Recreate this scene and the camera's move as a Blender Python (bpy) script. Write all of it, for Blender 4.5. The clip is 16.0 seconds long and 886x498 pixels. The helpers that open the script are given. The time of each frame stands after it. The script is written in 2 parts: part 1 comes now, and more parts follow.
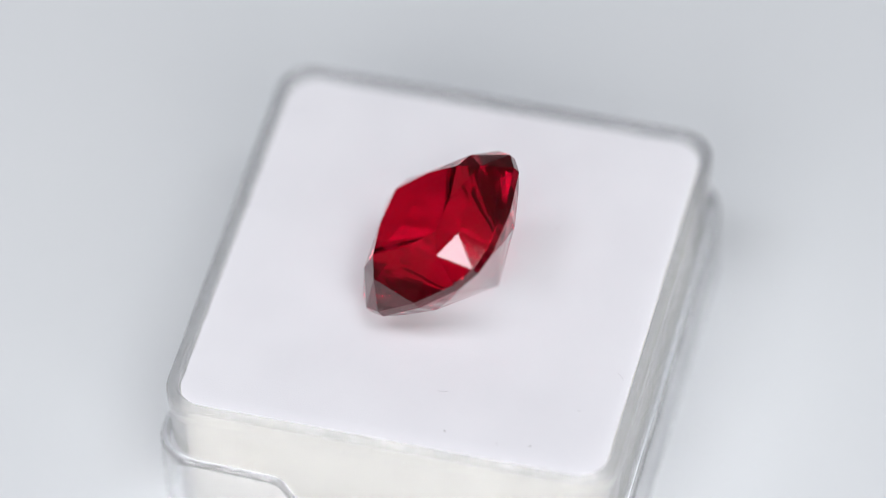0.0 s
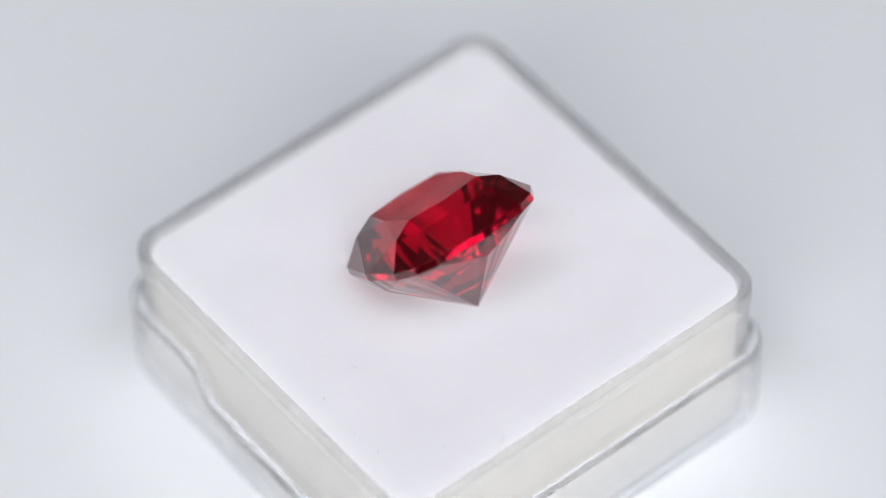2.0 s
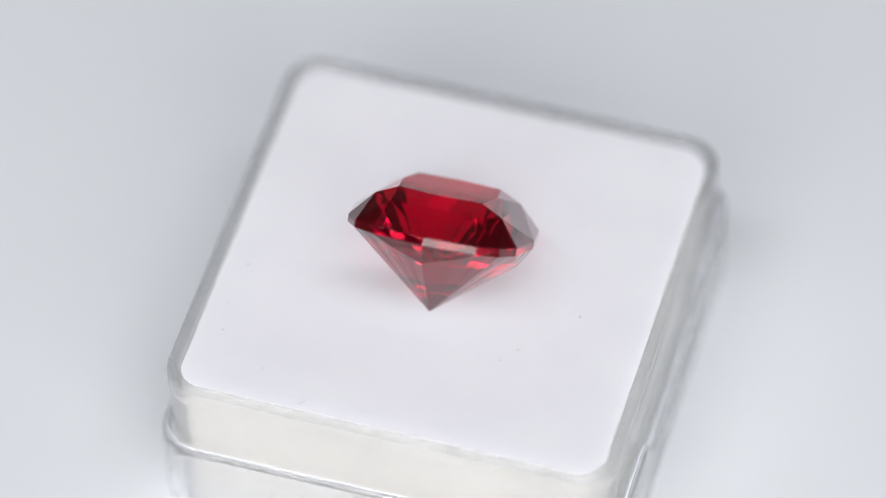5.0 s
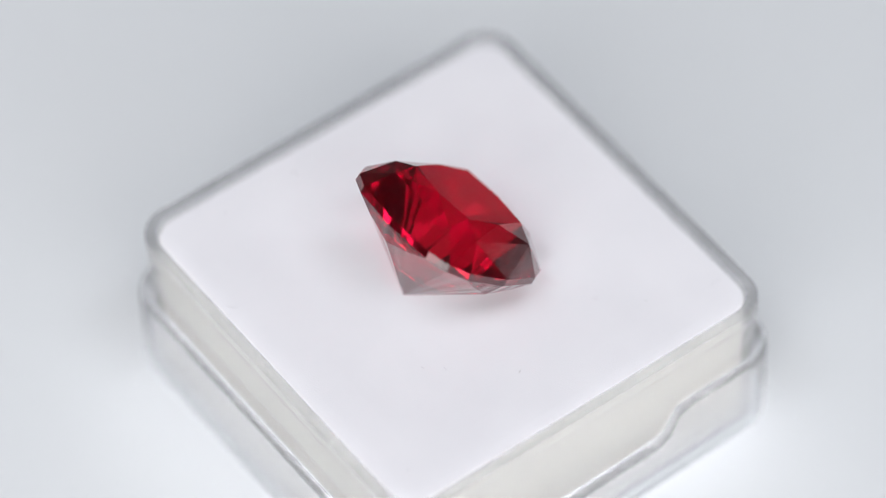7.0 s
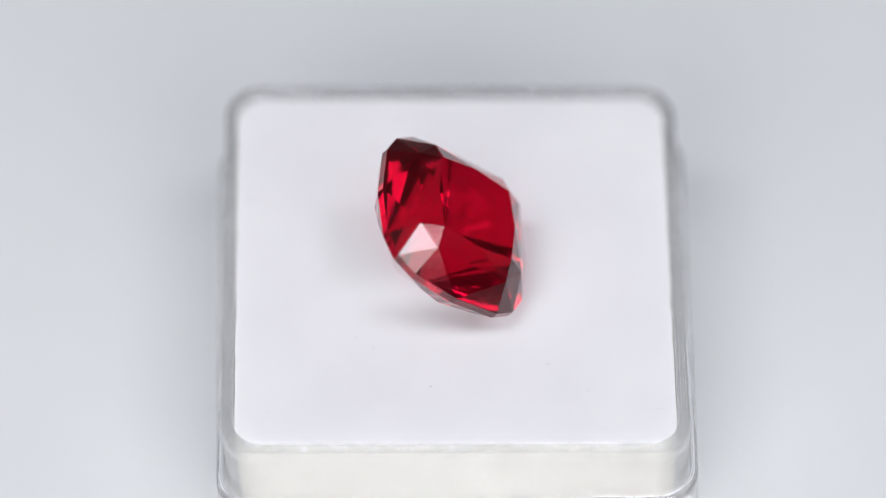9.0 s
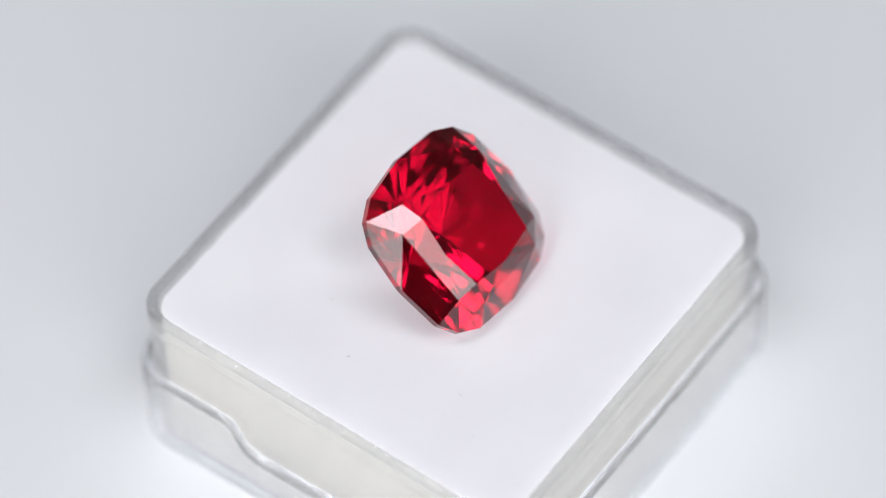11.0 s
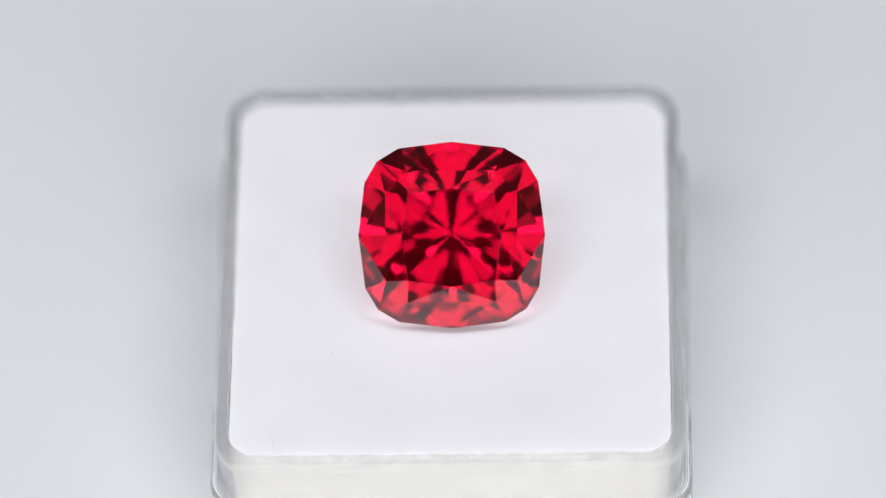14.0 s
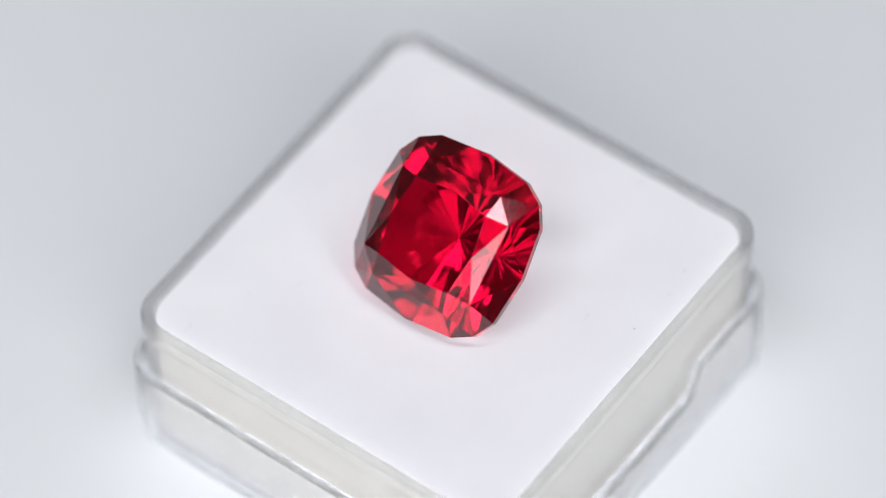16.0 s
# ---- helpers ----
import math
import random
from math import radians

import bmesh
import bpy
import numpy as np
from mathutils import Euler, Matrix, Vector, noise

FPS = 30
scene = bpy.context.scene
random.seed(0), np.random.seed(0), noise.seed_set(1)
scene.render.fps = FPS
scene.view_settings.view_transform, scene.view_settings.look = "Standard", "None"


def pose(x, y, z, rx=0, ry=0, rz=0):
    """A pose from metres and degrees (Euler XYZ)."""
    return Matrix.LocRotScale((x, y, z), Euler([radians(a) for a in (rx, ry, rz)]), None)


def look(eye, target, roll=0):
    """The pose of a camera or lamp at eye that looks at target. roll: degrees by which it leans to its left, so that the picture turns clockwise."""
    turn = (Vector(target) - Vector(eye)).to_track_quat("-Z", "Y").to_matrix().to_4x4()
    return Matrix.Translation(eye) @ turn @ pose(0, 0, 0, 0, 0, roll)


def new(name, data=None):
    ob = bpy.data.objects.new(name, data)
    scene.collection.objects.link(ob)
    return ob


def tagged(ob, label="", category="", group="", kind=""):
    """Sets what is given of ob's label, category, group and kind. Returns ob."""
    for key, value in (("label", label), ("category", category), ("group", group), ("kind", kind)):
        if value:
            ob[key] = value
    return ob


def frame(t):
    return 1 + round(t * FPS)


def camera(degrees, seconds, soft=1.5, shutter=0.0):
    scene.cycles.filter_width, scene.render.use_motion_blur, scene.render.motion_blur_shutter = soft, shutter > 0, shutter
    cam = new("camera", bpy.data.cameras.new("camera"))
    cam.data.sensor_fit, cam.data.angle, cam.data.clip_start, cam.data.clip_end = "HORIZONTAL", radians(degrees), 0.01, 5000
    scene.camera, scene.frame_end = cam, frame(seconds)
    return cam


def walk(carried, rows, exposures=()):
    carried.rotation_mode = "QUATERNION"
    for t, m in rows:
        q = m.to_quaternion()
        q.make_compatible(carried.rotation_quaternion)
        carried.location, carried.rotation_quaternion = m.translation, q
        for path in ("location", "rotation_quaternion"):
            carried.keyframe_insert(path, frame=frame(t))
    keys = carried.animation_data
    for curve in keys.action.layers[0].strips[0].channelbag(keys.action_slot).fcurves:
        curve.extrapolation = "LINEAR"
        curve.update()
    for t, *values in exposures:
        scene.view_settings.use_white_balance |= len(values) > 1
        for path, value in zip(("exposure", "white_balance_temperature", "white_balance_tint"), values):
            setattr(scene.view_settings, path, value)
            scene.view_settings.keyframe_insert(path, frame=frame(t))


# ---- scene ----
MM = 0.001
SECONDS = 16.0

# ---- camera: stands still, looks down on the turning box ----
cam = camera(9.52, SECONDS, soft=0.5)
EYE = Vector((0.0, -213.06, 276.40)) * MM
VIEW = Matrix(((0.9994453, 0.0332930, 0.0008711), (-0.0257550, 0.7892124, -0.6135800), (-0.0211154, 0.6132172, 0.7896321)))
STAND = Matrix.Translation(EYE) @ VIEW.to_4x4()
walk(cam, [(0.0, STAND), (SECONDS, STAND)])
cam.data.dof.use_dof = True
cam.data.dof.focus_distance = 0.3437
cam.data.dof.aperture_fstop = 11.0

# ---- world and lamps ----
world = bpy.data.worlds.new("dim_room")
scene.world = world
world.use_nodes = True
world.node_tree.nodes["Background"].inputs[0].default_value = (0.9, 0.95, 1.0, 1)
world.node_tree.nodes["Background"].inputs[1].default_value = 0.05


def softbox(name, eye, target, wide, high, radiance, colour):
    """A rectangular soft lamp of the given brightness."""
    lamp = bpy.data.lights.new(name, "AREA")
    lamp.shape, lamp.size, lamp.size_y = "RECTANGLE", wide, high
    lamp.energy = radiance * math.pi * wide * high
    lamp.color = colour
    ob = new(name, lamp)
    ob.matrix_world = look(eye, target)
    return ob


softbox("overhead_softbox", (0.0, -0.133, 0.50), (0, -0.10, 0), 0.64, 0.135, 8.3, (0.925, 0.935, 1.0))
softbox("front_panel_lamp", (-0.241, -0.449, 0.40), (-0.241, 0, 0.40), 0.357, 0.58, 3.5, (1.0, 0.975, 0.98))
softbox("front_panel_lamp", (0.250, -0.449, 0.425), (0.250, 0, 0.425), 0.375, 0.53, 3.45, (1.0, 0.975, 0.98))

# ---- materials ----


def material(name):
    m = bpy.data.materials.new(name)
    m.use_nodes = True
    n = m.node_tree.nodes
    return m, n, m.node_tree.links, n["Principled BSDF"]


def grain(n, l, scale, low, high, detail=6.0):
    """Noise in object space, as a ramp between two colours."""
    c = n.new("ShaderNodeTexCoord")
    t = n.new("ShaderNodeTexNoise")
    t.inputs["Scale"].default_value, t.inputs["Detail"].default_value = scale, detail
    l.new(c.outputs["Object"], t.inputs["Vector"])
    r = n.new("ShaderNodeValToRGB")
    r.color_ramp.elements[0].color, r.color_ramp.elements[1].color = (*low, 1), (*high, 1)
    r.color_ramp.elements[0].position, r.color_ramp.elements[1].position = 0.3, 0.7
    l.new(t.outputs["Fac"], r.inputs["Fac"])
    return t, r


def relief(n, l, bsdf, height, strength, distance):
    b = n.new("ShaderNodeBump")
    b.inputs["Strength"].default_value, b.inputs["Distance"].default_value = strength, distance
    l.new(height, b.inputs["Height"])
    l.new(b.outputs["Normal"], bsdf.inputs["Normal"])


def mat_foam():
    m, n, l, p = material("white_foam")
    _, r = grain(n, l, 160, (0.720, 0.723, 0.748), (0.750, 0.753, 0.776), 4)
    fine, _ = grain(n, l, 9000, (0, 0, 0), (1, 1, 1), 3)
    l.new(r.outputs["Color"], p.inputs["Base Color"])
    p.inputs["Roughness"].default_value = 0.95
    p.inputs["Specular IOR Level"].default_value = 0.15
    p.inputs["Subsurface Weight"].default_value = 0.08
    p.inputs["Subsurface Radius"].default_value = (1.0, 1.0, 1.0)
    p.inputs["Subsurface Scale"].default_value = 0.0019
    relief(n, l, p, fine.outputs["Fac"], 0.22, 0.00006)
    return m


def mat_foam_side():
    m, n, l, p = material("cream_foam_edge")
    _, r = grain(n, l, 500, (0.59, 0.58, 0.52), (0.65, 0.64, 0.575), 5)
    l.new(r.outputs["Color"], p.inputs["Base Color"])
    p.inputs["Roughness"].default_value = 0.95
    p.inputs["Specular IOR Level"].default_value = 0.15
    return m


def mat_plastic(name, thinness, milkiness):
    m, n, l, p = material(name)
    p.inputs["Base Color"].default_value = (1.0, 1.0, 1.0, 1)
    p.inputs["Transmission Weight"].default_value = 1.0
    p.inputs["IOR"].default_value = 1.5
    t, _ = grain(n, l, 900, (0, 0, 0), (1, 1, 1), 4)
    mp = n.new("ShaderNodeMapRange")
    mp.inputs["To Min"].default_value, mp.inputs["To Max"].default_value = 0.01, 0.07
    l.new(t.outputs["Fac"], mp.inputs["Value"])
    l.new(mp.outputs["Result"], p.inputs["Roughness"])
    relief(n, l, p, t.outputs["Fac"], 0.04, 0.00008)
    # unrefracted share, mixed in to lighten edges that refract dark surroundings
    thin = n.new("ShaderNodeBsdfTransparent")
    thin.inputs["Color"].default_value = (0.99, 0.99, 0.995, 1)
    mix = n.new("ShaderNodeMixShader")
    mix.inputs["Fac"].default_value = thinness
    l.new(p.outputs["BSDF"], mix.inputs[1])
    l.new(thin.outputs["BSDF"], mix.inputs[2])
    # a little milky, as moulded plastic is; its white also lightens dark rims
    haze, cloud, milk, both = n.new("ShaderNodeBsdfDiffuse"), n.new("ShaderNodeBsdfTranslucent"), n.new("ShaderNodeMixShader"), n.new("ShaderNodeMixShader")
    haze.inputs["Color"].default_value = cloud.inputs["Color"].default_value = (0.86, 0.87, 0.90, 1)
    milk.inputs["Fac"].default_value, both.inputs["Fac"].default_value = 0.5, milkiness
    l.new(haze.outputs[0], milk.inputs[1])
    l.new(cloud.outputs[0], milk.inputs[2])
    l.new(mix.outputs["Shader"], both.inputs[1])
    l.new(milk.outputs[0], both.inputs[2])
    l.new(both.outputs[0], n["Material Output"].inputs["Surface"])
    return m


# reflectance of the bare surface, and how much of it shows: the table's gloss is dimmed by hand near sixty degrees
TABLE_GLOSS = ((0.0, 0.0), (0.076, 0.080), (0.10, 0.06), (0.14, 0.020), (0.19, 0.022), (0.27, 0.10), (0.42, 0.27), (0.6, 0.55), (1.0, 1.0))
# set above the bare reflectance, to brighten reflections on the other facets
RAISED_GLOSS = ((0.0, 0.0), (0.1, 0.115), (0.3, 0.41), (0.6, 0.78), (1.0, 1.0))


def mat_gem(name="red_gem", colour=(0.57, 0.034, 0.122), rough=0.0, shine=RAISED_GLOSS, ior=1.76):
    """Clear red crystal: each passage and each inner reflection takes up light."""
    m = bpy.data.materials.new(name)
    m.use_nodes = True
    n, l = m.node_tree.nodes, m.node_tree.links
    n.remove(n["Principled BSDF"])
    inside, gloss = n.new("ShaderNodeBsdfRefraction"), n.new("ShaderNodeBsdfGlossy")
    fresnel, amount, tint, mix = n.new("ShaderNodeFresnel"), n.new("ShaderNodeValToRGB"), n.new("ShaderNodeValToRGB"), n.new("ShaderNodeMixShader")
    inside.inputs["Color"].default_value = (*colour, 1)
    inside.inputs["IOR"].default_value = fresnel.inputs["IOR"].default_value = ior
    inside.inputs["Roughness"].default_value = gloss.inputs["Roughness"].default_value = rough
    while len(amount.color_ramp.elements) < len(shine):
        amount.color_ramp.elements.new(0.5)
    for e, (at, value) in zip(amount.color_ramp.elements, shine):
        e.position, e.color = at, (value, value, value, 1)
    low, high = tint.color_ramp.elements
    low.position, low.color, high.position, high.color = 0.9, (1, 1, 1, 1), 0.995, (0.96, 0.84, 0.94, 1)
    l.new(fresnel.outputs[0], amount.inputs["Fac"])
    l.new(fresnel.outputs[0], tint.inputs["Fac"])
    l.new(tint.outputs["Color"], gloss.inputs["Color"])
    l.new(amount.outputs["Color"], mix.inputs["Fac"])
    l.new(inside.outputs[0], mix.inputs[1])
    l.new(gloss.outputs[0], mix.inputs[2])
    # a small red diffuse share, added so dark facets look lit from within
    glow, body = n.new("ShaderNodeBsdfDiffuse"), n.new("ShaderNodeMixShader")
    glow.inputs["Color"].default_value, body.inputs["Fac"].default_value = (0.85, 0.002, 0.05, 1), 0.022
    l.new(mix.outputs[0], body.inputs[1])
    l.new(glow.outputs[0], body.inputs[2])
    l.new(body.outputs[0], n["Material Output"].inputs["Surface"])
    return m


def mat_fluted_gem():
    """The pavilion's facets are cut with shallow flutes that run to the point."""
    m = mat_gem("red_gem_underside", rough=0.006)
    n, l = m.node_tree.nodes, m.node_tree.links
    tc, sep = n.new("ShaderNodeTexCoord"), n.new("ShaderNodeSeparateXYZ")
    l.new(tc.outputs["Object"], sep.inputs[0])

    def calc(kind, a, b=0.0):
        q = n.new("ShaderNodeMath")
        q.operation = kind
        for i, v in enumerate((a, b)):
            if isinstance(v, float):
                q.inputs[i].default_value = v
            else:
                l.new(v, q.inputs[i])
        return q.outputs[0]

    x, y = sep.outputs["X"], sep.outputs["Y"]
    ray = calc("COSINE", calc("MULTIPLY", calc("ARCTAN2", y, x), 28.0))
    r = calc("SQRT", calc("ADD", calc("MULTIPLY", x, x), calc("MULTIPLY", y, y)))
    height = calc("MULTIPLY", ray, calc("MULTIPLY", r, 250.0))
    b = n.new("ShaderNodeBump")
    b.inputs["Strength"].default_value, b.inputs["Distance"].default_value = 1.0, 0.000008
    l.new(height, b.inputs["Height"])
    for node in list(n):
        if node.bl_idname in ("ShaderNodeBsdfRefraction", "ShaderNodeBsdfGlossy", "ShaderNodeFresnel"):
            l.new(b.outputs["Normal"], node.inputs["Normal"])
    return m


def mat_sheet():
    m, n, l, p = material("matt_white_sheet")
    _, r = grain(n, l, 14, (0.645, 0.676, 0.690), (0.685, 0.711, 0.722), 5)
    fine, _ = grain(n, l, 2500, (0, 0, 0), (1, 1, 1), 4)
    l.new(r.outputs["Color"], p.inputs["Base Color"])
    p.inputs["Roughness"].default_value = 0.6
    p.inputs["Specular IOR Level"].default_value = 0.3
    relief(n, l, p, fine.outputs["Fac"], 0.1, 0.00005)
    return m


def mat_wall(name, low, high):
    m, n, l, p = material(name)
    _, r = grain(n, l, 3, low, high, 6)
    l.new(r.outputs["Color"], p.inputs["Base Color"])
    p.inputs["Roughness"].default_value = 0.9
    return m


def mat_lint(name, colour):
    m, n, l, p = material(name)
    p.inputs["Base Color"].default_value = (*colour, 1)
    p.inputs["Roughness"].default_value = 0.9
    return m


FOAM, CREAM, GEM = mat_foam(), mat_foam_side(), mat_gem()
TRAY_CLEAR, COVER_CLEAR = mat_plastic("clear_tray_plastic", 0.42, 0.14), mat_plastic("clear_cover_plastic", 0.16, 0.05)
PAVILION = mat_fluted_gem()
TABLE_FACET = mat_gem("red_gem_table", shine=TABLE_GLOSS)
GIRDLE = mat_gem("frosted_red_girdle", (0.66, 0.09, 0.17), 0.03)
SHEET, WALL = mat_sheet(), mat_wall("grey_wall_paint", (0.20, 0.20, 0.21), (0.24, 0.24, 0.25))
DARK = mat_wall("dark_table_lacquer", (0.05, 0.05, 0.055), (0.07, 0.07, 0.075))
LINT_DARK, LINT_PALE = mat_lint("dark_lint", (0.28, 0.27, 0.27)), mat_lint("grey_lint", (0.56, 0.56, 0.58))

# ---- helpers for meshes ----


def mesh_object(name, bm, mats, parent=None, label=""):
    me = bpy.data.meshes.new(name)
    bm.to_mesh(me)
    bm.free()
    for m in mats if isinstance(mats, (list, tuple)) else [mats]:
        me.materials.append(m)
    ob = new(name, me)
    ob.parent = parent
    if label:
        tagged(ob, label)
    return ob


def part(name, bm, mats, parent, label=""):
    return mesh_object(name, bm, mats, parent, label)


def box_mesh(x0, y0, z0, x1, y1, z1):
    bm = bmesh.new()
    bmesh.ops.create_cube(bm, size=1.0)
    for v in bm.verts:
        v.co = Vector(((x0 + x1) / 2 + v.co.x * (x1 - x0), (y0 + y1) / 2 + v.co.y * (y1 - y0), (z0 + z1) / 2 + v.co.z * (z1 - z0)))
    return bm


def outline(half, radius, straight=26, bend=8):
    """Points round a square with rounded corners, counter-clockwise."""
    pts = []
    a = half - radius
    for k in range(4):
        turn = Matrix.Rotation(math.pi / 2 * k, 2)
        for i in range(straight):
            pts.append(turn @ Vector((half, -a + 2 * a * i / straight)))
        for i in range(bend):
            w = math.pi / 2 * i / bend
            pts.append(turn @ Vector((a + radius * math.cos(w), a + radius * math.sin(w))))
    return pts


def loft(rings, smooth=True):
    """A closed skin over rings of equal length, capped at both ends; each ring is a list of points in millimetres."""
    bm = bmesh.new()
    rows = [[bm.verts.new(Vector(p) * MM) for p in ring] for ring in rings]
    n = len(rows[0])
    for a, b in zip(rows, rows[1:]):
        for i in range(n):
            bm.faces.new((a[i], a[(i + 1) % n], b[(i + 1) % n], b[i]))
    bm.faces.new(list(reversed(rows[0])))
    bm.faces.new(rows[-1])
    bmesh.ops.recalc_face_normals(bm, faces=bm.faces)
    for f in bm.faces:
        f.smooth = smooth and len(f.verts) == 4
    return bm


def ring(half, radius, z, dip=None):
    return [(p.x, p.y, z + (dip(p) if dip else 0.0)) for p in outline(half, radius)]


# ---- the place ----
TABLE_Z = -12.5


def build_place():
    bm = bmesh.new()
    # a small white sheet that lies on the dark table
    edge = [bm.verts.new((p.x * MM, p.y * MM + 0.01, TABLE_Z * MM)) for p in outline(135.0, 12.0, 2, 8)]
    face = bm.faces.new(edge)
    low = bmesh.ops.extrude_face_region(bm, geom=[face])
    for v in low["geom"]:
        if isinstance(v, bmesh.types.BMVert):
            v.co.z -= 0.003
    bmesh.ops.recalc_face_normals(bm, faces=bm.faces)
    tagged(mesh_object("ground", bm, SHEET), "matt white board under the turning box", "ground", kind="structure")
    top = TABLE_Z * MM - 0.003
    tagged(mesh_object("floor", box_mesh(-1.1, -1.1, -0.82, 1.1, 1.1, -0.78), WALL), "pale grey studio floor", "floor", kind="structure")
    tagged(mesh_object("ceiling", box_mesh(-1.1, -1.1, 0.95, 1.1, 1.1, 1.0), WALL), "pale grey studio ceiling", "ceiling", kind="structure")
    for nm, bb in (("wall_north", (-1.1, 1.1, -0.82, 1.1, 1.2, 1.0)), ("wall_south", (-1.1, -1.2, -0.82, 1.1, -1.1, 1.0)),
                   ("wall_east", (1.1, -1.2, -0.82, 1.2, 1.2, 1.0)), ("wall_west", (-1.2, -1.2, -0.82, -1.1, 1.2, 1.0))):
        tagged(mesh_object(nm, box_mesh(*bb), WALL), "pale grey studio wall", "wall", kind="structure")
    table = tagged(new("table"), "plain dark table under the white board", "table")
    table.location = (0, 0.1, -0.78)
    part("tabletop", box_mesh(-0.8, -0.75, top + 0.74, 0.8, 0.8, top + 0.78), DARK, table)
    for sx in (-1, 1):
        for sy in (-1, 1):
            part("leg", box_mesh(sx * 0.72 - 0.03, sy * 0.68 - 0.03, 0.0, sx * 0.72 + 0.03, sy * 0.68 + 0.03, top + 0.74), DARK, table)


# ---- the display box ----
PAD = ((13.2, -0.16), (11.0, -0.20), (8.5, -0.30), (6.0, -0.40), (3.0, -0.44))    # half width and height of the pad's top
LEAN = (0.0090, 0.0343)     # the tray sits a little aslant in its cover


def notch(share):
    """The cover's rim is cut lower in the middle of two opposite sides; the cut slopes outwards."""
    def dip(p):
        if abs(p.x) < 12:
            return 0.0
        w = min(1.0, max(0.0, (abs(p.y) - 5.5) / 1.7))
        return -(2.3 + 0.3 * share) * (1 - w * w * (3 - 2 * w))
    return dip


def build_box():
    base = tagged(new("display_box"), "square clear plastic gem box with a white foam pad", "box")
    cover = loft([
        ring(14.98, 2.1, TABLE_Z + 0.5), ring(14.985, 2.1, TABLE_Z + 0.62), ring(15.03, 2.2, -8.6), ring(15.06, 2.3, -5.7, notch(0)), ring(15.065, 2.3, -5.35, notch(0)),
        ring(15.1, 2.35, -5.13, notch(0.02)), ring(15.2, 2.4, -5.0, notch(0.2)), ring(15.48, 2.55, -5.0, notch(0.85)),
        ring(15.6, 2.65, -5.13, notch(0.98)), ring(15.65, 2.7, -5.35, notch(1)), ring(15.65, 2.7, -5.7, notch(1)), ring(15.65, 2.7, -8.6), ring(15.62, 2.7, TABLE_Z + 1.1), ring(15.61, 2.7, TABLE_Z + 0.7), ring(15.55, 2.65, TABLE_Z + 0.3),
        ring(15.4, 2.5, TABLE_Z + 0.06), ring(14.9, 2.2, TABLE_Z + 0.0)])
    for v in cover.verts:
        v.co.z -= TABLE_Z * MM
    cover = part("cover", cover, COVER_CLEAR, base, "clear plastic outer shell with thumb notches")
    tray = loft([
        ring(14.15, 1.7, -11.4), ring(14.155, 1.7, -11.25), ring(14.25, 1.8, -4.0), ring(14.31, 1.9, -0.3), ring(14.315, 1.9, 0.05), ring(14.34, 1.92, 0.24), ring(14.4, 1.97, 0.33),
        ring(14.5, 2.05, 0.365), ring(14.585, 2.1, 0.365), ring(14.61, 2.12, 0.32), ring(14.64, 2.14, 0.32), ring(14.665, 2.16, 0.365),
        ring(14.76, 2.23, 0.365), ring(14.785, 2.25, 0.33), ring(14.81, 2.27, 0.365), ring(14.86, 2.3, 0.365), ring(14.97, 2.37, 0.335), ring(15.04, 2.4, 0.24), ring(15.06, 2.42, 0.08), ring(15.06, 2.42, -0.3), ring(15.055, 2.42, -1.1),
        ring(15.01, 2.4, -1.16), ring(15.01, 2.4, -1.3), ring(14.98, 2.4, -4.0), ring(14.9, 2.4, -11.0), ring(14.895, 2.4, -11.2), ring(14.7, 2.2, -11.75), ring(14.2, 2.0, -11.9)])
    # the pad is pressed in a little round the stone
    foam = loft([
        ring(13.7, 1.5, -11.35), ring(14.0, 1.6, -11.1), ring(14.15, 1.65, -4.5), ring(14.24, 1.85, -0.6), ring(14.24, 1.85, -0.26), ring(14.225, 1.85, -0.21), ring(14.18, 1.8, -0.185),
        ring(13.8, 1.7, -0.17), ring(13.2, 1.6, PAD[0][1]), ring(11.0, 1.6, PAD[1][1]), ring(8.5, 1.8, PAD[2][1]), ring(6.0, 2.0, PAD[3][1]), ring(3.0, 1.5, PAD[4][1])])
    for f in foam.faces:
        f.material_index = 1 if abs(f.normal.z) < 0.5 else 0
        f.smooth = abs(f.normal.z) < 0.5
    # the pad's cut edge is slightly uneven
    for v in foam.verts:
        if v.co.z > -1.0 * MM:
            wave = noise.noise(v.co * 900) * 0.10 + noise.noise(v.co * 2600) * 0.06
            v.co -= Vector((v.co.x, v.co.y, 0)).normalized() * abs(wave) * MM
    for bm in (tray, foam):
        for v in bm.verts:
            up = min(1.0, max(0.0, (v.co.z / MM + 11.3) / 10.5))
            v.co.z += up * (LEAN[0] * v.co.x + LEAN[1] * v.co.y) - TABLE_Z * MM
    tray = part("tray", tray, TRAY_CLEAR, base, "clear plastic tray with a rounded rim")
    foam = part("foam_pad", foam, [FOAM, CREAM], base, "soft white foam pad with cream sides")
    for ob in (cover, tray):
        ob.visible_shadow = False
    build_lint(foam)
    # a fine seam across one side of the pad
    seam = box_mesh(-3.0 * MM, 14.235 * MM, 0, 6.5 * MM, 14.25 * MM, 0.05 * MM)
    for v in seam.verts:
        v.co.z += (-1.35 - TABLE_Z + LEAN[1] * 14 + 0.02 * v.co.x / MM) * MM
    part("seam", seam, LINT_PALE, foam, "fine grey seam line")
    return base


def foam_height(x, y):
    top = float(np.interp(max(abs(x), abs(y)), [p[0] for p in PAD[::-1]], [p[1] for p in PAD[::-1]]))
    return (top - TABLE_Z + LEAN[0] * x + LEAN[1] * y) * MM


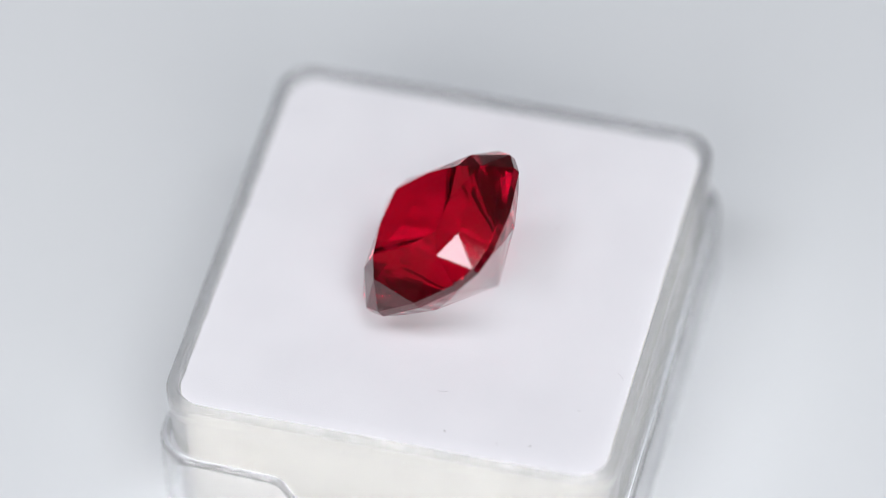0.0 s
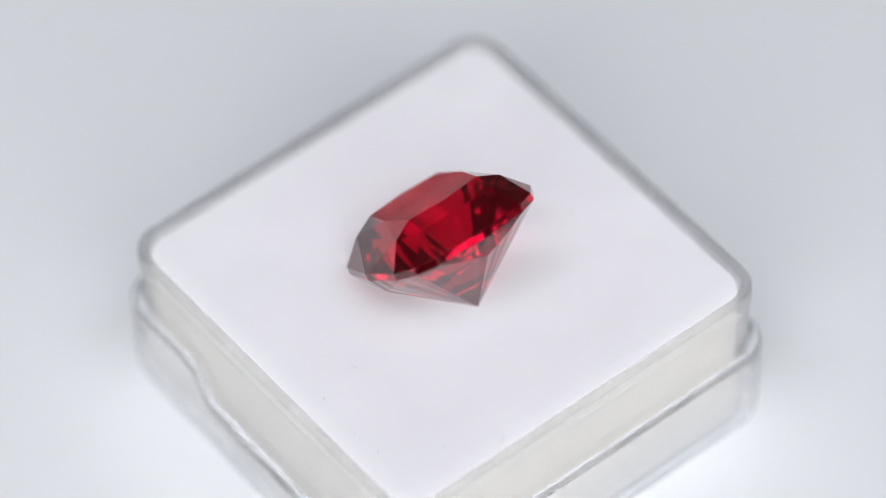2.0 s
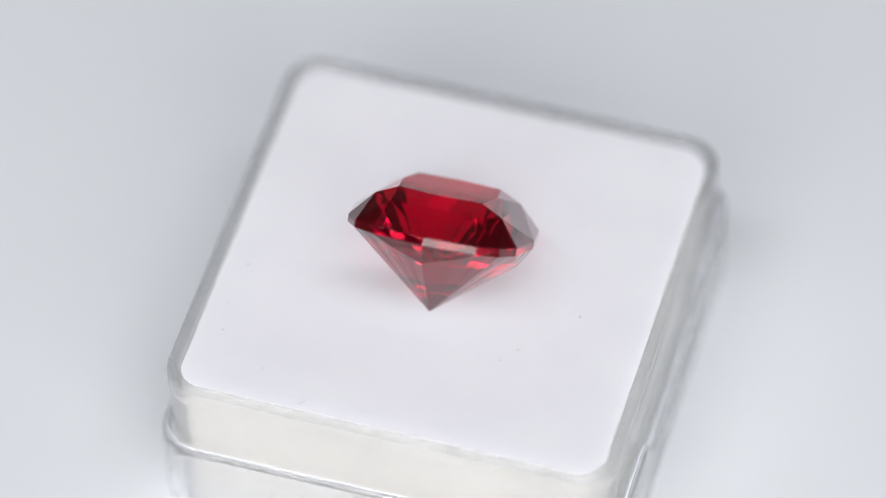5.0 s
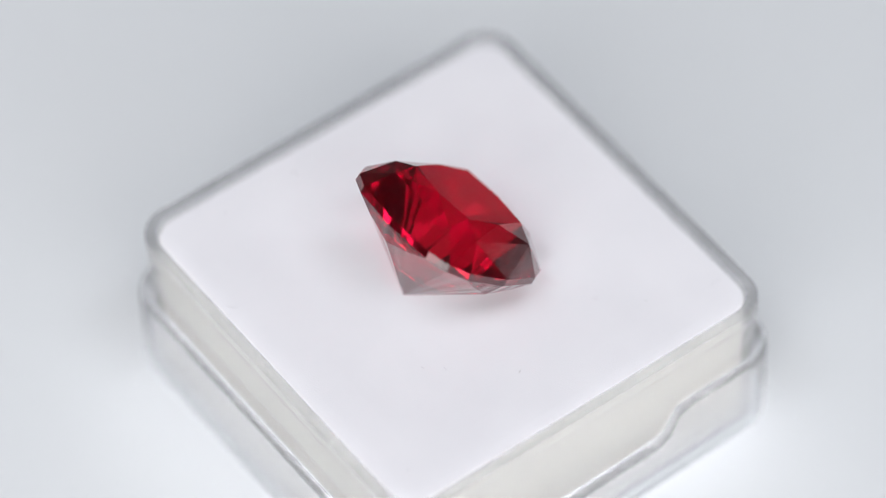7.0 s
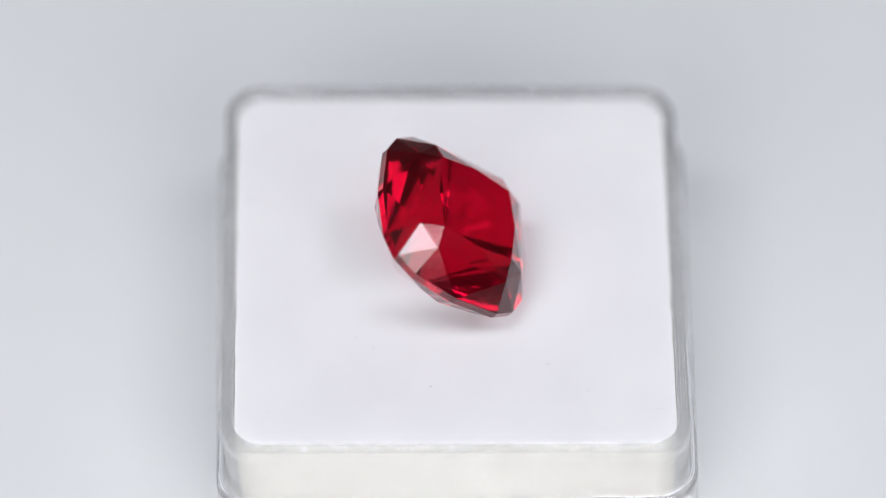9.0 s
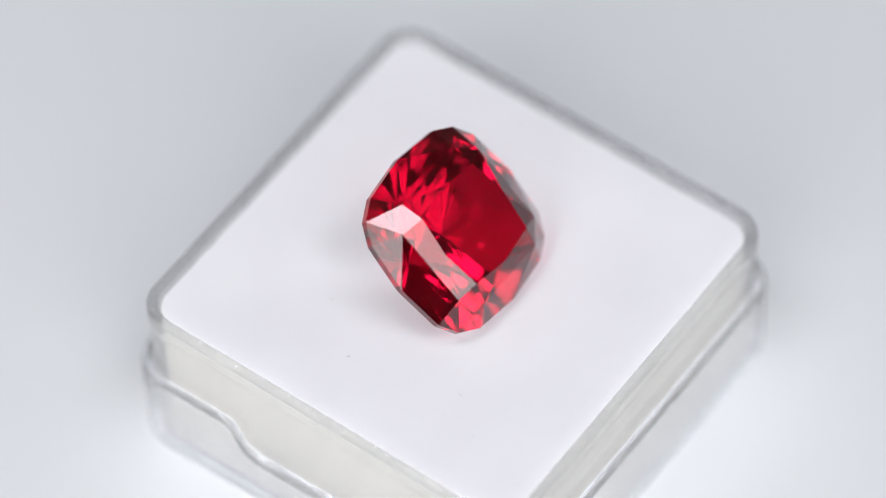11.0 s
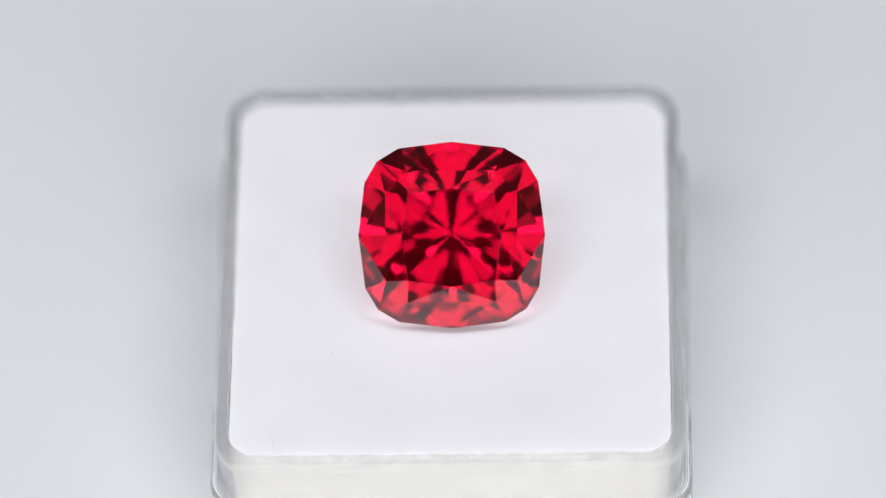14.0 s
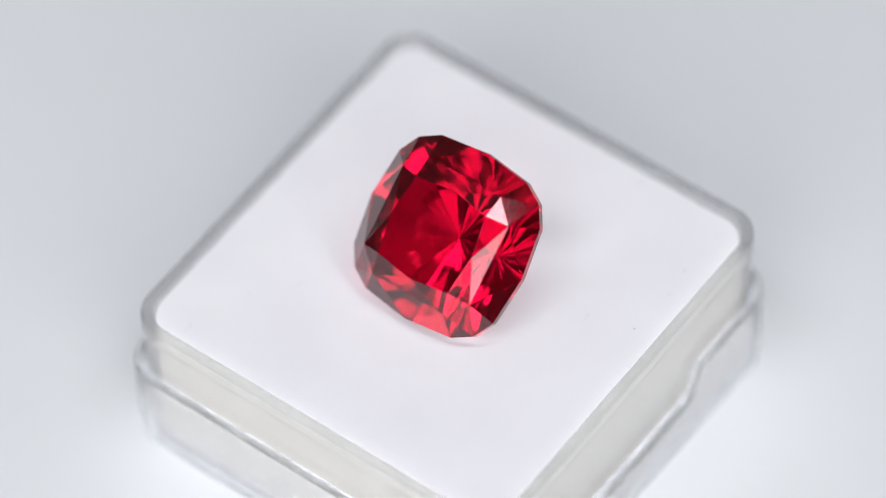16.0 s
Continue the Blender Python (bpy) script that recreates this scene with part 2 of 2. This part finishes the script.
def thread(points, thick):
    """A thin bent thread through points in millimetres, lying on the foam."""
    bm = bmesh.new()
    rows = []
    for i, (x, y) in enumerate(points):
        a, b = points[max(0, i - 1)], points[min(len(points) - 1, i + 1)]
        along = Vector((b[0] - a[0], b[1] - a[1], 0)).normalized()
        side = Vector((-along.y, along.x, 0))
        w = 0.75 * thick * (0.5 if i in (0, len(points) - 1) else 1.0)
        rows.append([bm.verts.new(Vector((x, y, 0)) * MM + Vector((0, 0, foam_height(x, y) + 0.5 * w * MM)) + (side * math.cos(q) + Vector((0, 0, math.sin(q)))) * w * MM / 2)
                     for q in (0.4, 1.97, 3.54, 5.11)])
    for a, b in zip(rows, rows[1:]):
        for i in range(4):
            bm.faces.new((a[i], a[(i + 1) % 4], b[(i + 1) % 4], b[i]))
    bm.faces.new(rows[0])
    bm.faces.new(rows[-1])
    bmesh.ops.recalc_face_normals(bm, faces=bm.faces)
    return bm


# place on the turning pad (mm), length, bend, thickness, dark or pale
LINT = (
    (-9.26, 1.60, 0.22, 0.3, 0.06, 1), (-10.94, 12.23, 0.2, 0.2, 0.05, 0), (-11.60, -13.0, 1.0, 0.15, 0.04, 0),
    (-7.73, -6.08, 0.40, 0.3, 0.05, 0), (-5.05, 6.28, 0.25, 0.3, 0.06, 0), (-9.94, -8.50, 0.25, 0.5, 0.05, 0),
    (6.42, 12.95, 0.7, 0.12, 0.05, 0), (9.60, 10.84, 0.25, 0.4, 0.05, 0), (-5.98, 5.18, 0.3, 0.3, 0.05, 0),
    (12.84, 2.76, 0.25, 0.4, 0.06, 1), (9.70, 1.86, 0.75, 0.12, 0.04, 0), (13.2, 6.2, 0.3, 0.3, 0.06, 0), (13.0, 8.4, 0.2, 0.3, 0.06, 1))


def spot(x, y):
    """From the turntable's axes to the box's own."""
    w = radians(1.97)
    x, y = x - 0.18, y + 0.31
    return x * math.cos(w) - y * math.sin(w), x * math.sin(w) + y * math.cos(w)


def build_lint(foam):
    rnd = random.Random(4)
    for x, y, length, bend, thick, dark in LINT:
        x, y = spot(x, y)
        w = rnd.uniform(0, 6.28)
        pts = []
        for i in range(6):
            pts.append((x + math.cos(w) * (i - 2.5) * length / 5, y + math.sin(w) * (i - 2.5) * length / 5))
            w += bend * rnd.uniform(0.4, 1.0)
        part("lint_fibre", thread(pts, thick), LINT_DARK if dark else LINT_PALE, foam, "tiny dark fibre of lint")


# ---- the gemstone ----
# half sizes in millimetres, girdle top at height 0
GEM_SIZE = dict(m=6.061, bx=3.435, by=5.642, c=4.82, t=2.798, n=3.205, sx=2.861, sy=4.258, table=2.298, step=1.60, girdle=0.51, py=5.22, pz=-1.86, culet=-6.055, ex=2.05, ey=5.47, ez=-1.16)


def build_gem():
    g = GEM_SIZE
    gem = tagged(new("gemstone"), "cushion-cut transparent red gemstone lying tilted on the foam", "gemstone")
    pts = []
    for k in range(4):
        turn = Matrix.Rotation(-math.pi / 2 * k, 3, "Z")
        here = [(0, g["n"], g["table"]), (g["t"], g["t"], g["table"]), (0, g["py"], g["pz"]), (g["ex"], g["ey"], g["ez"]), (-g["ex"], g["ey"], g["ez"])]
        for s in (-1, 1):
            here.append((s * g["sx"], g["sy"], g["step"]))
        for z in (0.0, -g["girdle"]):
            here += [(0, g["m"], z), (g["c"], g["c"], z), (g["bx"], g["by"], z), (-g["bx"], g["by"], z)]
        pts += [turn @ Vector(p) for p in here]
    pts.append(Vector((0, 0, g["culet"])))
    hull = bmesh.new()
    for p in pts:
        hull.verts.new(p * MM)
    bmesh.ops.convex_hull(hull, input=hull.verts)
    bmesh.ops.dissolve_limit(hull, angle_limit=radians(0.6), verts=hull.verts, edges=hull.edges)
    bmesh.ops.recalc_face_normals(hull, faces=hull.faces)
    bmesh.ops.bevel(hull, geom=hull.edges[:], offset=0.0025 * MM, offset_type="OFFSET", segments=1, affect="EDGES", clamp_overlap=True)
    bmesh.ops.recalc_face_normals(hull, faces=hull.faces)
    kinds = {"table_facet": [], "crown_step": [], "crown": [], "crown_corner": [], "girdle": [], "pavilion": []}
    for f in hull.faces:
        mid = f.calc_center_median()
        z, corner = mid.z / MM, min(abs(mid.x), abs(mid.y)) > 0.5 * max(abs(mid.x), abs(mid.y))
        name = "table_facet" if f.normal.z > 0.999 else "crown_step" if z > 1.75 else "girdle" if abs(f.normal.z) < 0.12 else "pavilion" if z < -0.2 else "crown_corner" if corner else "crown"
        kinds[name].append([v.co.copy() for v in f.verts])
    hull.free()
    for name, mat in (("table_facet", TABLE_FACET), ("crown_step", GEM), ("crown", GEM), ("crown_corner", GEM), ("girdle", GIRDLE), ("pavilion", PAVILION)):
        bm = bmesh.new()
        for f in kinds[name]:
            bm.faces.new([bm.verts.new(p) for p in f])
        bmesh.ops.remove_doubles(bm, verts=bm.verts, dist=1e-6)
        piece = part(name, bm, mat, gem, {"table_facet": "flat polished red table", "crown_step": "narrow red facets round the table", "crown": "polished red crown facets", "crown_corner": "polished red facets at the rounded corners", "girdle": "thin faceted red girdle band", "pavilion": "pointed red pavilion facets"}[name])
        # only girdle and side facets cast, to weaken the stone's shadow on the foam
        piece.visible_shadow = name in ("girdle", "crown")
    return gem


# ---- what moves: the box and the stone turn together ----
BOX_AT = pose(0.18 * MM, -0.31 * MM, TABLE_Z * MM, 0, 0, -1.97)
GEM_AT = pose(0.296 * MM, -0.520 * MM, 4.312 * MM, 41.13, 0.22, -1.73)


def turn_at(t):
    u = t - 14.0
    return Matrix.Rotation(radians(-18.244 * u), 4, "Z")


FLECK = (0.0125, 0.0238, -0.01245)


def build_fleck():
    bm = bmesh.new()
    bmesh.ops.create_icosphere(bm, subdivisions=2, radius=0.16 * MM)
    for v in bm.verts:
        v.co.x *= 1.3 + 0.5 * noise.noise(v.co * 9000)
        v.co.z *= 0.4
    ob = tagged(mesh_object("dust_fleck", bm, LINT_PALE), "tiny grey dust fleck on the white board", "dust")
    ob.location = FLECK


build_place()
build_fleck()
DISPLAY_BOX = build_box()
STONE = build_gem()


def motions():
    times = [i * 0.5 for i in range(33)]
    walk(DISPLAY_BOX, [(t, turn_at(t) @ BOX_AT) for t in times])
    walk(STONE, [(t, turn_at(t) @ GEM_AT) for t in times])


motions()
